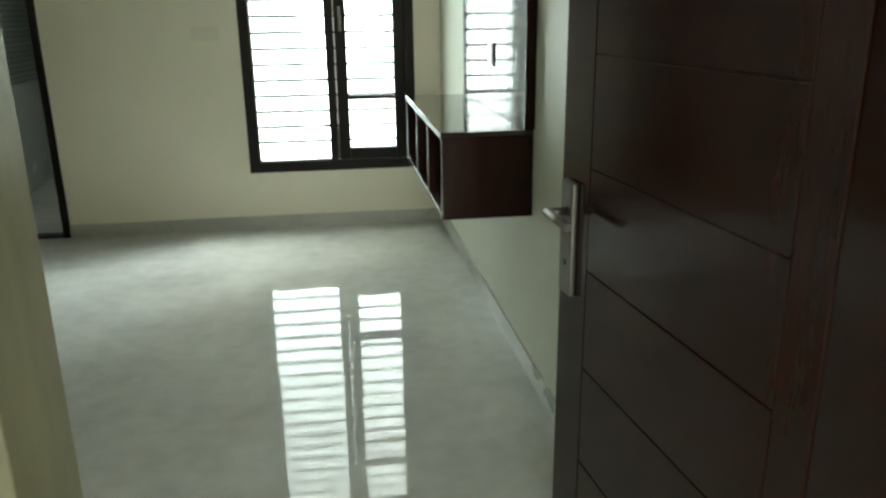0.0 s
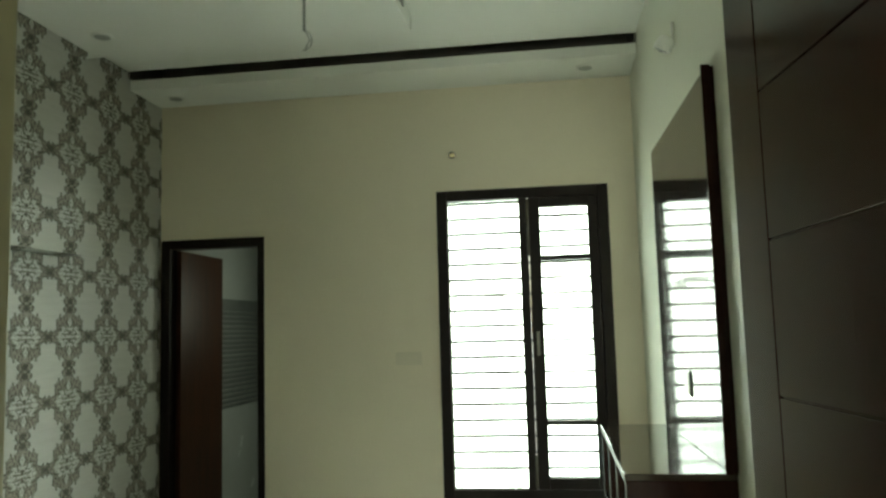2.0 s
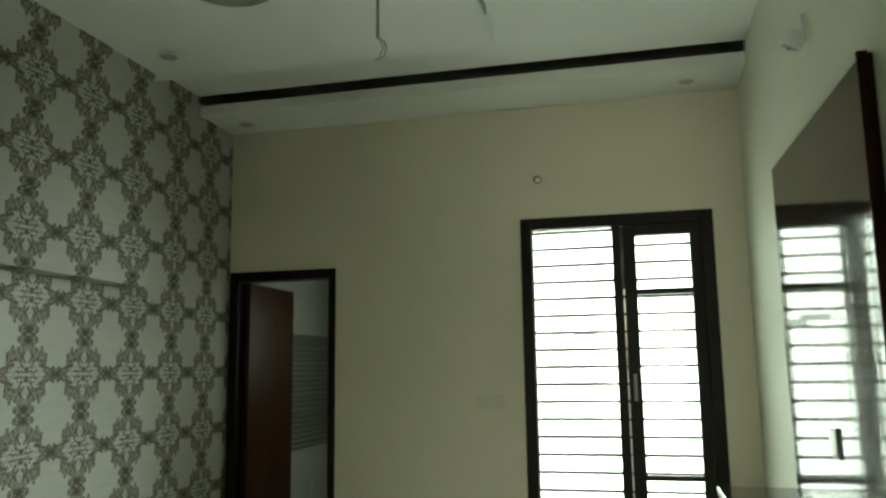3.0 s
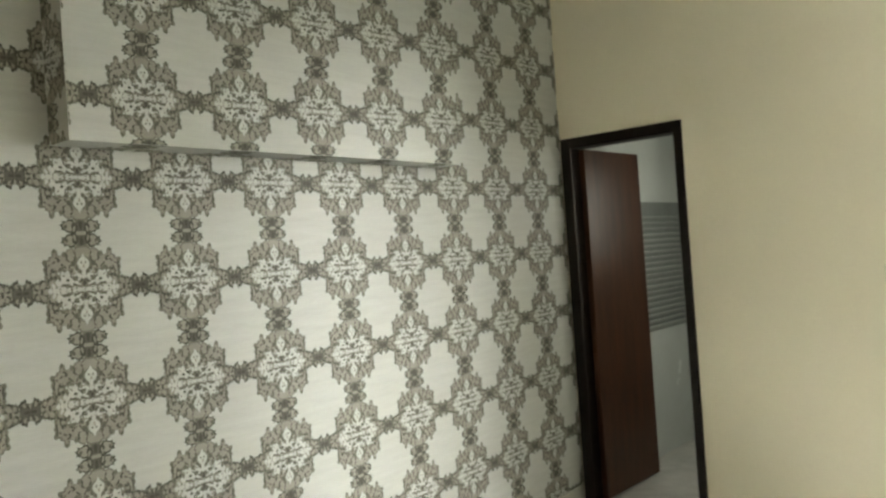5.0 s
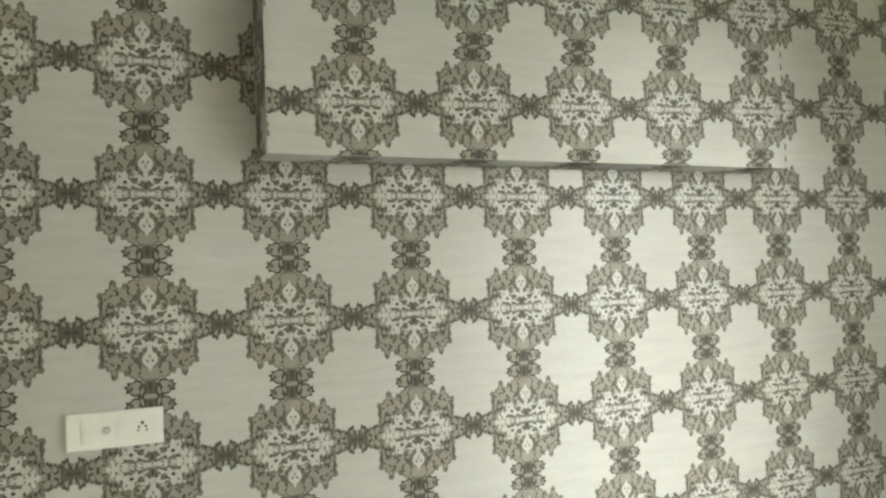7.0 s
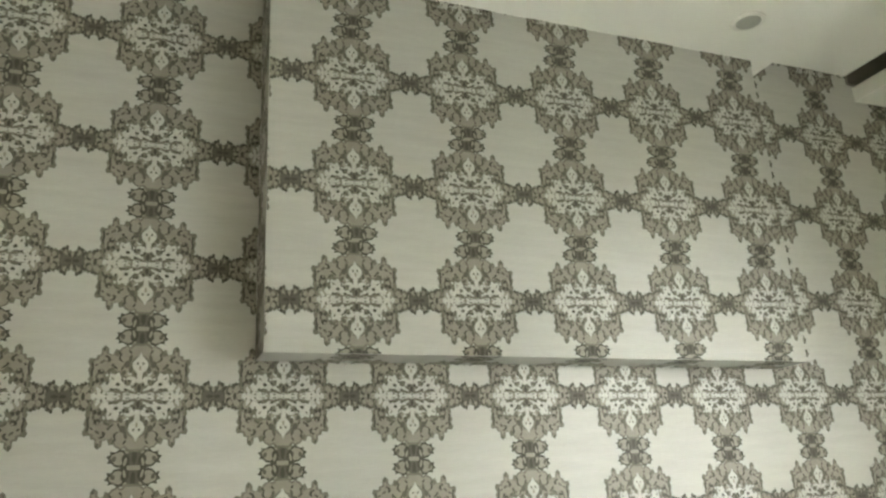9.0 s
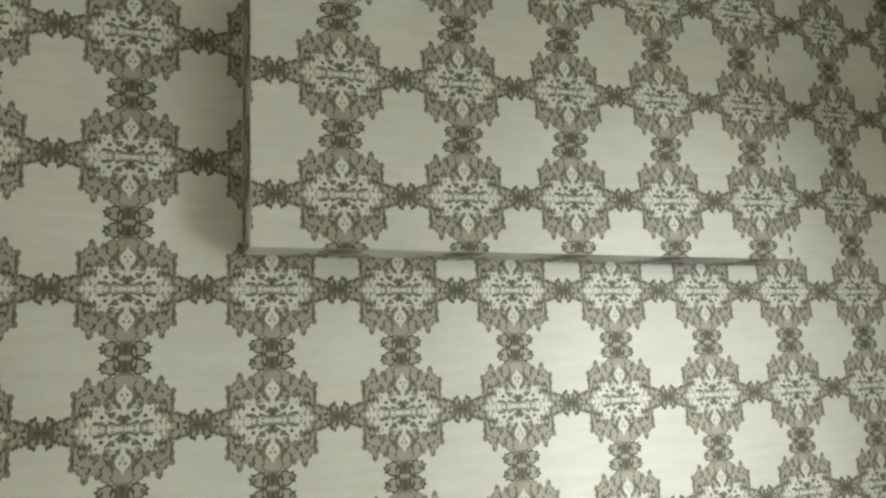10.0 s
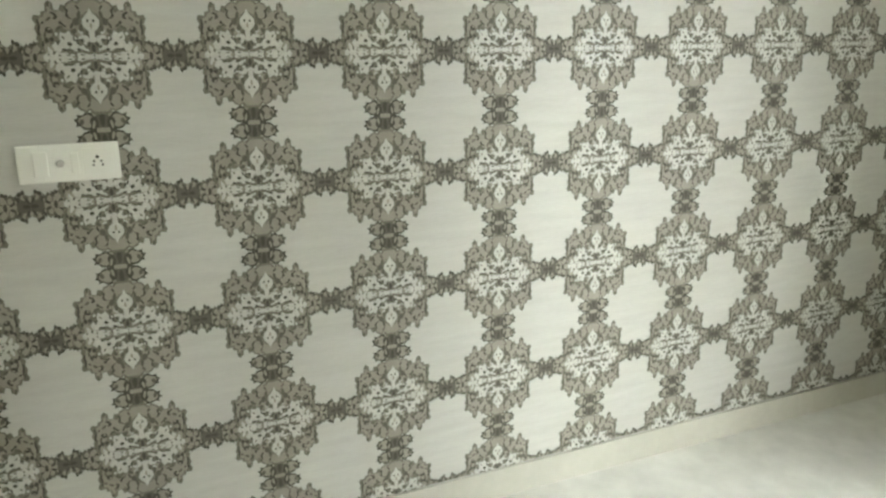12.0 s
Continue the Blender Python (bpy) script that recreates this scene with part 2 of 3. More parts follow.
structure("ceiling", boxes((WX, EX, SY, SLOT_Y - 0.03, H, H + 0.1), (WX, EX, SLOT_Y - 0.05, NY, 3.5, 3.6), (WX, EX, SLOT_Y - 0.05, SLOT_Y - 0.03, H + 0.1, 3.5)), CEILING, "white painted plaster ceiling")
structure("ceiling_panel", ceiling_with_hole(), CEILING, "dropped white plaster ceiling panel with a round cut-out")
structure("ceiling_strip", boxes((WX, EX, SLOT_Y, NY, PEL_Z, PEL_Z + 0.065)), CEILING, "lowered white plaster strip along the window wall")
# cove lining with the slot's shade put into its colour
structure("ceiling_cavity", boxes((WX, WX + 0.01, SLOT_Y - 0.03, NY - 0.012, PEL_Z + 0.075, 3.5), (EX - 0.01, EX, SLOT_Y - 0.03, NY - 0.012, PEL_Z + 0.075, 3.5), (WX, EX, NY - 0.012, NY, PEL_Z + 0.065, 3.5), (WX, EX, SLOT_Y + 0.02, NY - 0.012, PEL_Z + 0.065, PEL_Z + 0.075)), COVE_SHADE, "lining of the light cove above the ceiling strip, greyed for its shade")
# added disc, its dark colour gives the cut-out's inner shade
structure("ceiling_void", tubes(((-1.57, 3.385, H - 0.02), (-1.57, 3.385, H - 0.012), 0.19), n=40), DARK, "dark disc painted as the shade inside the round ceiling cut-out")
# thin raised strip, grey in place of the panel edge's shadow
structure("trim", boxes((RAFT_X, RAFT_X + 0.008, 2.2, RAFT_Y - 0.25, RAFT_Z + 0.04, H - 0.035)), CONDUIT_AND_SHADOW, "grey strip painted as the shadow line along the ceiling panel")

# the bulkhead on the papered wall
structure("wall_bulkhead", boxes((WX, BX, BY0, BY1, BZ, RAFT_Z)), PAPER, "papered bulkhead boxed out from the wallpapered wall")

# skirtings
structure("baseboard", boxes((DX1, EX - 0.012, NY - 0.012, NY, 0, 0.085), (EX - 0.012, EX, SY, NY, 0, 0.085), (WX, WX + 0.012, SY, NY - 0.03, 0, 0.105), (WX + 0.012, OX0 - 0.12, SY, SY + 0.012, 0, 0.09)), SKIRT, "pale stone skirting")

# bathroom beyond the inner door
structure("wall_bathroom_west", boxes((-2.76, -2.61, NY + NT, 7.5, -0.012, 2.7)), TILE, "white tiled bathroom wall with a ribbed grey band")
structure("wall_bathroom_north", boxes((-2.61, -1.2, 7.5, 7.6, -0.012, 2.7)), TILE, "white tiled bathroom wall")
structure("wall_bathroom_east", boxes((-1.3, -1.2, NY + NT, 7.5, -0.012, 2.7)), TILE, "white tiled bathroom wall")
structure("ceiling_bathroom", boxes((-2.61, -1.3, NY + NT, 7.5, 2.6, 2.7)), CEILING, "white bathroom ceiling")
band = thing("tile_band", "grey ribbed tile band across the white bathroom wall", "tile", kind="structure")
rib_mesh = mesh_of("rib", boxes((0, 0.02, 0, 1.9, 0, 0.02), bevel=0.004, segments=1), RIB)
part("backing", boxes((-2.61, -2.606, 5.56, 7.46, 0.85, 1.75)), SLATE, band)
for i in range(20):
    rib = new("rib", rib_mesh)
    rib.parent = band
    rib.location = (-2.606, 5.56, 0.87 + i * 0.04)

# hall behind the walker
structure("wall_hall_west", boxes((WX - T, WX, -3.1, SY - T, 0, 3.1)), PAINT, "cream painted hall wall")
structure("wall_hall_east", boxes((EX + 1.6, EX + 1.75, -3.1, SY - T, 0, 3.1), (EX + T, EX + 1.6, SY - T - 0.1, SY - T, 0, 3.1)), PAINT, "cream painted hall wall")
# unseen wall, its opening added to let the hall fill through
structure("wall_hall_south", boxes((WX, -0.6, -3.25, -3.1, 0, 3.1), (-0.6, 0.8, -3.25, -3.1, 0, 0.45), (-0.6, 0.8, -3.25, -3.1, 2.45, 3.1), (0.8, EX + 1.6, -3.25, -3.1, 0, 3.1)), PAINT, "unseen cream painted hall wall with an added opening for the fill light")
structure("floor_hall", boxes((EX + T, EX + 1.75, -3.1, SY - T, -0.12, 0.0)), STONE, "polished pale stone hall floor")
structure("ceiling_hall", boxes((WX, EX + 1.6, -3.1, SY - T, 3.0, 3.1)), CEILING, "white hall ceiling")

# outside
structure("ground", boxes((-400, 400, 7.9, 800, -3.6, -3.5), (-400, 400, -800, -3.4, -3.6, -3.5)), GROUND, "dusty open ground outside")


# ---- wallpaper print ----
def motif():
    """One damask repeat, as (layer, polygon) in fractions of the repeat, from one quarter mirrored four ways."""
    shapes = []

    def ell(layer, cx, cy, rx, ry, rot=0, n=10):
        c, s = math.cos(radians(rot)), math.sin(radians(rot))
        pts = [(rx * math.cos(2 * math.pi * i / n), ry * math.sin(2 * math.pi * i / n)) for i in range(n)]
        pts = [(cx + c * a - s * b, cy + s * a + c * b) for a, b in pts]
        for sx in (1, -1) if cx else (1,):
            for sy in (1, -1) if cy else (1,):
                q = [(sx * a, sy * b) for a, b in pts]
                shapes.append((layer, q if sx * sy > 0 else q[::-1]))

    def full(layer, quarter, k=1.0):
        q = [(a * k, b * k) for a, b in quarter]
        pts = q + [(-a, b) for a, b in reversed(q) if a] + [(-a, -b) for a, b in q if b and a] + [(a, -b) for a, b in reversed(q) if b and a]
        shapes.append((layer, pts))

    def rect(layer, x0, x1, y0, y1):
        for sx in (1, -1):
            for sy in (1, -1):
                q = [(sx * x0, sy * y0), (sx * x1, sy * y0), (sx * x1, sy * y1), (sx * x0, sy * y1)]
                shapes.append((layer, q if sx * sy > 0 else q[::-1]))

    def poly(layer, pts):
        for sx in (1, -1):
            for sy in (1, -1):
                q = [(sx * a, sy * b) for a, b in pts]
                shapes.append((layer, q if sx * sy > 0 else q[::-1]))

    def ragged(layer, cx, cy, rx, ry, seed, n=13, rough=0.3):
        """A notched blob."""
        rnd = random.Random(seed)
        poly(layer, [(cx + rx * k * math.cos(2 * math.pi * i / n), cy + ry * k * math.sin(2 * math.pi * i / n)) for i in range(n) for k in (1 - rough * (i % 2) * rnd.uniform(0.6, 1.3),)])

    T_, D_, M_, L_, R_ = 0, 1, 2, 3, 4
    # bands joining the repeats sideways: mottled lobes round a dark crossed core
    rect(M_, 0.3, 0.5, 0.0, 0.07)
    rect(T_, 0.27, 0.44, 0.0, 0.064)
    poly(M_, [(0.3, 0.05), (0.305, 0.1), (0.325, 0.088), (0.345, 0.112), (0.358, 0.086), (0.378, 0.078), (0.39, 0.096), (0.404, 0.072), (0.42, 0.088), (0.43, 0.05)])
    ragged(M_, 0.33, 0.062, 0.034, 0.048, 1)
    ragged(T_, 0.335, 0.055, 0.026, 0.036, 2)
    ragged(M_, 0.385, 0.05, 0.03, 0.038, 3)
    ragged(T_, 0.382, 0.046, 0.018, 0.026, 4)
    poly(M_, [(0.5, 0.0), (0.5, 0.07), (0.475, 0.085), (0.462, 0.122), (0.446, 0.1), (0.424, 0.092), (0.43, 0.06), (0.415, 0.02), (0.42, 0.0)])
    ragged(T_, 0.462, 0.066, 0.022, 0.026, 5)
    ragged(M_, 0.455, 0.018, 0.022, 0.014, 6)
    ragged(T_, 0.5, 0.05, 0.012, 0.024, 7)
    for a in ((0.35, 0.0, 0.012, 0.03, 0), (0.31, 0.03, 0.018, 0.009, 30), (0.395, 0.02, 0.02, 0.01, 30), (0.48, 0.05, 0.008, 0.034, 30), (0.475, 0.0, 0.024, 0.014, 0), (0.44, 0.09, 0.016, 0.014, 30), (0.425, 0.055, 0.008, 0.026, 20), (0.464, 0.1, 0.009, 0.018, 0), (0.36, 0.085, 0.016, 0.009, 40), (0.34, 0.09, 0.008, 0.014, 0)):
        ell(D_, *a)
    ell(T_, 0.305, 0.0, 0.03, 0.026)
    # upright knots: four winged petals on a dark stem
    poly(D_, [(0.0, 0.36), (0.06, 0.375), (0.1, 0.372), (0.12, 0.392), (0.155, 0.385), (0.15, 0.41), (0.178, 0.42), (0.158, 0.445), (0.168, 0.47), (0.14, 0.468), (0.12, 0.492), (0.08, 0.5), (0.0, 0.5)])
    poly(T_, [(0.062, 0.404), (0.085, 0.388), (0.112, 0.396), (0.14, 0.41), (0.15, 0.432), (0.138, 0.458), (0.112, 0.478), (0.086, 0.482), (0.07, 0.468), (0.08, 0.44), (0.075, 0.42)])
    ell(M_, 0.128, 0.44, 0.014, 0.022, -20)
    poly(M_, [(0.0, 0.36), (0.034, 0.36), (0.04, 0.41), (0.026, 0.44), (0.03, 0.5), (0.0, 0.5)])
    ell(D_, 0.0, 0.42, 0.016, 0.055)
    ell(T_, 0.056, 0.46, 0.009, 0.03, -12)
    ell(T_, 0.05, 0.388, 0.01, 0.018, 30)
    rect(T_, 0.0, 0.042, 0.484, 0.5)
    # body: dark stepped rim, taupe field
    rim = [(0.29, 0.0), (0.3, 0.05), (0.318, 0.07), (0.314, 0.1), (0.33, 0.12), (0.32, 0.15), (0.334, 0.19), (0.322, 0.215), (0.338, 0.252), (0.326, 0.278), (0.288, 0.272), (0.282, 0.3), (0.258, 0.302), (0.256, 0.348), (0.236, 0.372), (0.21, 0.35), (0.208, 0.312), (0.18, 0.304), (0.166, 0.345), (0.142, 0.336), (0.128, 0.358), (0.09, 0.374), (0.07, 0.362), (0.05, 0.39), (0.0, 0.39)]
    full(R_, rim)
    full(T_, [(0.28, 0.0), (0.288, 0.06), (0.298, 0.08), (0.294, 0.12), (0.304, 0.145), (0.298, 0.2), (0.306, 0.23), (0.294, 0.258), (0.272, 0.262), (0.264, 0.29), (0.244, 0.296), (0.248, 0.345), (0.238, 0.362), (0.224, 0.346), (0.226, 0.312), (0.196, 0.298), (0.17, 0.302), (0.15, 0.286), (0.135, 0.32), (0.122, 0.345), (0.09, 0.362), (0.066, 0.345), (0.04, 0.372), (0.0, 0.372)])
    ell(M_, 0.238, 0.345, 0.01, 0.02)
    # dark crescents beside the petals, hooks and dots in the field
    poly(D_, [(0.15, 0.33), (0.138, 0.3), (0.146, 0.27), (0.128, 0.252), (0.1, 0.246), (0.124, 0.262), (0.13, 0.282), (0.122, 0.31)])
    poly(D_, [(0.224, 0.3), (0.2, 0.286), (0.19, 0.262), (0.206, 0.246), (0.222, 0.252), (0.21, 0.264), (0.216, 0.28), (0.234, 0.286)])
    poly(D_, [(0.316, 0.25), (0.3, 0.24), (0.296, 0.2), (0.304, 0.17), (0.296, 0.14), (0.316, 0.15), (0.314, 0.19), (0.308, 0.21)])
    for a in ((0.25, 0.178, 0.024, 0.02, 30), (0.27, 0.112, 0.014, 0.02, 0), (0.282, 0.226, 0.012, 0.007, -40), (0.292, 0.09, 0.008, 0.02, 10), (0.178, 0.226, 0.01, 0.012, 0), (0.16, 0.208, 0.02, 0.007, 40), (0.115, 0.205, 0.007, 0.02, 20), (0.07, 0.325, 0.007, 0.018, -35)):
        ell(D_, *a)
    ell(T_, 0.246, 0.186, 0.009, 0.008)
    for a in ((0.245, 0.25, 0.02, 0.009, -40), (0.275, 0.15, 0.008, 0.022, 15), (0.086, 0.232, 0.022, 0.028, 20), (0.066, 0.275, 0.012, 0.03, 10), (0.19, 0.19, 0.026, 0.014, -30), (0.216, 0.115, 0.014, 0.024, 20)):
        ell(M_, *a)
    # heart of the motif: pale leaves, arms and drops over a shaded taupe ground
    ell(R_, 0.0, 0.0, 0.24, 0.125, 0, 20)
    ragged(R_, 0.165, 0.115, 0.095, 0.085, 11, 17, 0.2)
    ell(R_, 0.0, 0.2, 0.075, 0.1, 0, 14)
    poly(L_, [(0.0, 0.322), (0.012, 0.292), (0.034, 0.268), (0.05, 0.246), (0.052, 0.214), (0.038, 0.188), (0.018, 0.17), (0.016, 0.14), (0.02, 0.1), (0.0, 0.094)])
    poly(L_, [(0.016, 0.118), (0.03, 0.14), (0.058, 0.146), (0.082, 0.134), (0.088, 0.118), (0.064, 0.122), (0.052, 0.1), (0.03, 0.094)])
    poly(L_, [(0.075, 0.062), (0.100, 0.095), (0.090, 0.129), (0.117, 0.136), (0.134, 0.175), (0.158, 0.155), (0.188, 0.167), (0.197, 0.129), (0.190, 0.103), (0.219, 0.103), (0.244, 0.079), (0.229, 0.043), (0.195, 0.035), (0.180, 0.062), (0.146, 0.045), (0.109, 0.045)])
    poly(L_, [(0.115, 0.000), (0.118, 0.019), (0.150, 0.024), (0.172, 0.033), (0.196, 0.029), (0.214, 0.039), (0.236, 0.035), (0.252, 0.056), (0.268, 0.074), (0.272, 0.050), (0.264, 0.032), (0.284, 0.027), (0.300, 0.014), (0.302, 0.000)])
    poly(L_, [(0.000, 0.025), (0.018, 0.014), (0.050, 0.020), (0.080, 0.029), (0.104, 0.022), (0.100, 0.005), (0.100, 0.000), (0.000, 0.000)])
    poly(L_, [(0.026, 0.034), (0.036, 0.064), (0.06, 0.078), (0.088, 0.072), (0.078, 0.054), (0.056, 0.046)])
    for a in ((0.112, 0.05, 0.02, 0.009, 30), (0.066, 0.164, 0.018, 0.01, 45), (0.046, 0.088, 0.012, 0.009, 0), (0.21, 0.152, 0.01, 0.012, 0)):
        ell(L_, *a, n=8)
    for a in ((0.0, 0.056, 0.012, 0.028, 0), (0.018, 0.238, 0.008, 0.01, 0), (0.138, 0.086, 0.016, 0.014, 20), (0.086, 0.05, 0.014, 0.008, 20), (0.172, 0.05, 0.02, 0.006, 10), (0.11, 0.118, 0.007, 0.016, -20), (0.205, 0.1, 0.012, 0.007, 0), (0.24, 0.118, 0.012, 0.016, -30), (0.062, 0.112, 0.012, 0.008, 0), (0.092, 0.1, 0.007, 0.018, -20), (0.07, 0.014, 0.014, 0.005, 10), (0.024, 0.082, 0.007, 0.014, 20)):
        ell(D_, *a, n=9)
    for a in ((0.206, 0.014, 0.008, 0.008, 0), (0.172, 0.128, 0.014, 0.006, 50), (0.14, 0.05, 0.02, 0.007, 15), (0.206, 0.088, 0.01, 0.006, 0), (0.236, 0.03, 0.008, 0.012, 20), (0.15, 0.014, 0.014, 0.005, 0), (0.044, 0.064, 0.012, 0.006, 35), (0.06, 0.19, 0.012, 0.028, 15), (0.03, 0.16, 0.008, 0.018, 10), (0.104, 0.17, 0.014, 0.02, 30), (0.27, 0.02, 0.007, 0.008, 0), (0.0, 0.012, 0.006, 0.008, 0)):
        ell(M_, *a, n=7)
    ell(T_, 0.0, 0.205, 0.008, 0.02)
    ell(T_, 0.12, 0.0, 0.012, 0.01)
    return shapes


def clip(poly, x0, x1, y0, y1):
    for axis, bound, sign in ((0, x0, 1), (0, x1, -1), (1, y0, 1), (1, y1, -1)):
        res = []
        for i, p in enumerate(poly):
            q = poly[i - 1]
            dp, dq = sign * (p[axis] - bound), sign * (q[axis] - bound)
            if dp * dq < 0:
                k = dq / (dq - dp)
                res.append((q[0] + k * (p[0] - q[0]), q[1] + k * (p[1] - q[1])))
            if dp >= 0:
                res.append(p)
        poly = res
        if len(poly) < 3:
            return []
    return poly


MOTIF = motif()
PX, PZ = 0.36, 0.343


def print_on(name, place, centres, px, pz, areas, parent, lean=0.0):
    """Lays the print on a flat face: place(u, v, lift) gives the point in the room."""
    verts, faces, slots = [], [], []
    for cu, cv in centres:
        for k, (layer, poly) in enumerate(MOTIF):
            pts = [(cu + a * px - lean * b * pz, cv + b * pz + lean * a * px) for a, b in poly]
            lo_u, hi_u = min(p[0] for p in pts), max(p[0] for p in pts)
            lo_v, hi_v = min(p[1] for p in pts), max(p[1] for p in pts)
            for u0, u1, v0, v1 in areas:
                if hi_u <= u0 or lo_u >= u1 or hi_v <= v0 or lo_v >= v1:
                    continue
                inside = lo_u >= u0 and hi_u <= u1 and lo_v >= v0 and hi_v <= v1
                q = pts if inside else clip(pts, u0, u1, v0, v1)
                if len(q) < 3:
                    continue
                base = len(verts)
                verts.extend(place(a, b, 0.0006 + 0.000014 * k) for a, b in q)
                faces.append(tuple(range(base, base + len(q))))
                slots.append(layer)
    me = bpy.data.meshes.new(name)
    me.from_pydata(verts, [], faces)
    for m in (P_TAUPE, P_DARK, P_MID, P_LIGHT, P_RIM):
        me.materials.append(m)
    me.polygons.foreach_set("material_index", slots)
    ob = new(name, me)
    ob.parent = parent
    return tagged(ob, "taupe and silver damask pattern printed on the paper", kind="stuff")


bulkhead = bpy.data.objects["wall_bulkhead"]
rows_z = [1.807 - PZ * r for r in range(-5, 6)]
cols_y = [5.332 - PX * c for c in range(0, 14)]
print_on("wallpaper_print", lambda u, v, d: (WX + d, u, v), [(y, z) for y in cols_y for z in rows_z], PX, PZ,
         [(SY, BY0, 0.107, RAFT_Z), (BY0, BY1, 0.107, BZ), (BY1, RAFT_Y, 0.107, RAFT_Z), (RAFT_Y, SLOT_Y, 0.107, H), (SLOT_Y, NY, 0.107, PEL_Z)], wall_west)
print_on("wallpaper_print", lambda u, v, d: (BX + d, u, v), [(2.62 + 0.3567 * i, 2.045 + 0.338 * j + 0.0115 * i) for i in range(-1, 6) for j in range(-1, 4)], 0.3567, 0.338,
         [(BY0, BY1, BZ, RAFT_Z)], bulkhead, 0.03)
print_on("wallpaper_print", lambda u, v, d: (BX - (BY0 - u), BY0 - d, v), [(BY0 - 0.118, z) for z in rows_z], PX, PZ, [(BY0 - (BX - WX), BY0, BZ, RAFT_Z)], bulkhead)

print_on("wallpaper_print", lambda u, v, d: (BX - v, u, BZ - d), [(2.62 + 0.3567 * i, v) for i in range(-1, 6) for v in (-0.145, 0.193)], 0.3567, 0.338, [(BY0, BY1, 0.0, BX - WX)], bulkhead)


# ---- window ----
def build_window():
    win = thing("window_1", "tall dark-framed window with a fixed pane and a narrow casement", "window", kind="structure")
    y0, y1 = NY - 0.015, NY + 0.075
    fr = 0.068
    part("window_frame", boxes((WX0, WX0 + fr, y0, y1, WZ0, WZ1), (WX1 - fr, WX1, y0, y1, WZ0, WZ1), (WX0 + fr, WX1 - fr, y0, y1, WZ0, WZ0 + fr), (WX0 + fr, WX1 - fr, y0, y1, WZ1 - fr, WZ1),
                               (-0.112, -0.058, y0, y1, WZ0 + fr, WZ1 - fr), bevel=0.004), BLACK, win, "black-brown outer frame")
    sash = part("sash", boxes((-0.05, 0.022, y0 - 0.012, y1 - 0.03, 0.45, 2.27), (0.322, 0.385, y0 - 0.012, y1 - 0.03, 0.45, 2.27), (0.022, 0.322, y0 - 0.012, y1 - 0.03, 2.208, 2.27), (0.022, 0.322, y0 - 0.012, y1 - 0.03, 0.45, 0.522),
                              (0.022, 0.322, y0 - 0.006, y1 - 0.035, 1.868, 1.9), (0.022, 0.322, y0 - 0.006, y1 - 0.035, 0.837, 0.867), bevel=0.004), BLACK, win, "casement with two glazing rails")
    part("handle", boxes((-0.026, -0.006, y0 - 0.03, y0 - 0.012, 1.27, 1.42), (-0.022, -0.01, y0 - 0.045, y0 - 0.03, 1.3, 1.36), bevel=0.004), STEEL, sash, "small metal casement stay")
    part("hinge", tubes(((-0.056, y0 - 0.008, 1.9), (-0.056, y0 - 0.008, 2.26), 0.009), n=10), STEEL, sash)
    part("hinge", tubes(((-0.056, y0 - 0.008, 0.46), (-0.056, y0 - 0.008, 0.66), 0.009), n=10), STEEL, sash)
    for x0, x1, z0, z1 in ((WX0 + fr, -0.112, WZ0 + fr, WZ1 - fr), (0.022, 0.322, 0.522, 0.837), (0.022, 0.322, 0.867, 1.868), (0.022, 0.322, 1.9, 2.208)):
        p = part("pane", boxes((x0, x1, NY + 0.03, NY + 0.034, z0, z1)), GLASS, win)
        p.visible_shadow = False
    rnd = random.Random(4)
    for x, z, w, h in ((0.172, 1.715, 0.28, 0.05), (0.11, 1.76, 0.14, 0.02), (0.25, 1.69, 0.12, 0.045), (-0.29, 1.655, 0.17, 0.035), (-0.24, 1.63, 0.1, 0.02), (-0.545, 1.56, 0.014, 0.07), (-0.535, 1.66, 0.01, 0.05)):
        bm = bmesh.new()
        ring = []
        for i in range(26):
            a = 2 * math.pi * i / 26
            k = rnd.uniform(0.75, 1.05)
            ring.append((x + w / 2 * k * max(-0.9, min(0.9, 1.3 * math.cos(a))), z + h / 2 * k * max(-0.9, min(0.9, 1.3 * math.sin(a)))))
        lo = [bm.verts.new((a, NY + 0.0285, b)) for a, b in ring]
        hi = [bm.verts.new((a, NY + 0.0298, b)) for a, b in ring]
        bm.faces.new(lo)
        bm.faces.new(hi[::-1])
        for i in range(26):
            bm.faces.new((lo[i], hi[i], hi[(i + 1) % 26], lo[(i + 1) % 26]))
        bmesh.ops.recalc_face_normals(bm, faces=bm.faces)
        part("smear", bm, SMEAR, win, "dried grey smear on the glass")
    part("bead", boxes((WX0 + fr, -0.112, NY - 0.002, NY + 0.02, WZ0 + fr, WZ0 + fr + 0.01), (WX0 + fr, WX0 + fr + 0.008, NY - 0.002, NY + 0.02, WZ0 + fr + 0.01, WZ1 - fr)), GREY, win, "grey glazing bead")
    grille = tagged(part("window_grille", boxes((WX0, WX0 + 0.02, NY + 0.1, NY + 0.115, WZ0, WZ1), (WX1 - 0.02, WX1, NY + 0.1, NY + 0.115, WZ0, WZ1), (-0.095, -0.07, NY + 0.1, NY + 0.115, WZ0, WZ1)), IRON), "dark iron grille of horizontal bars outside the window", "grille")
    bar = mesh_of("bar", tubes(((WX0, 0, 0), (WX1, 0, 0), 0.0102), n=8), IRON)
    for i in range(18):
        b = new("bar", bar)
        b.parent = grille
        b.location = (0, NY + 0.105, 2.268 - 0.1005 * i)
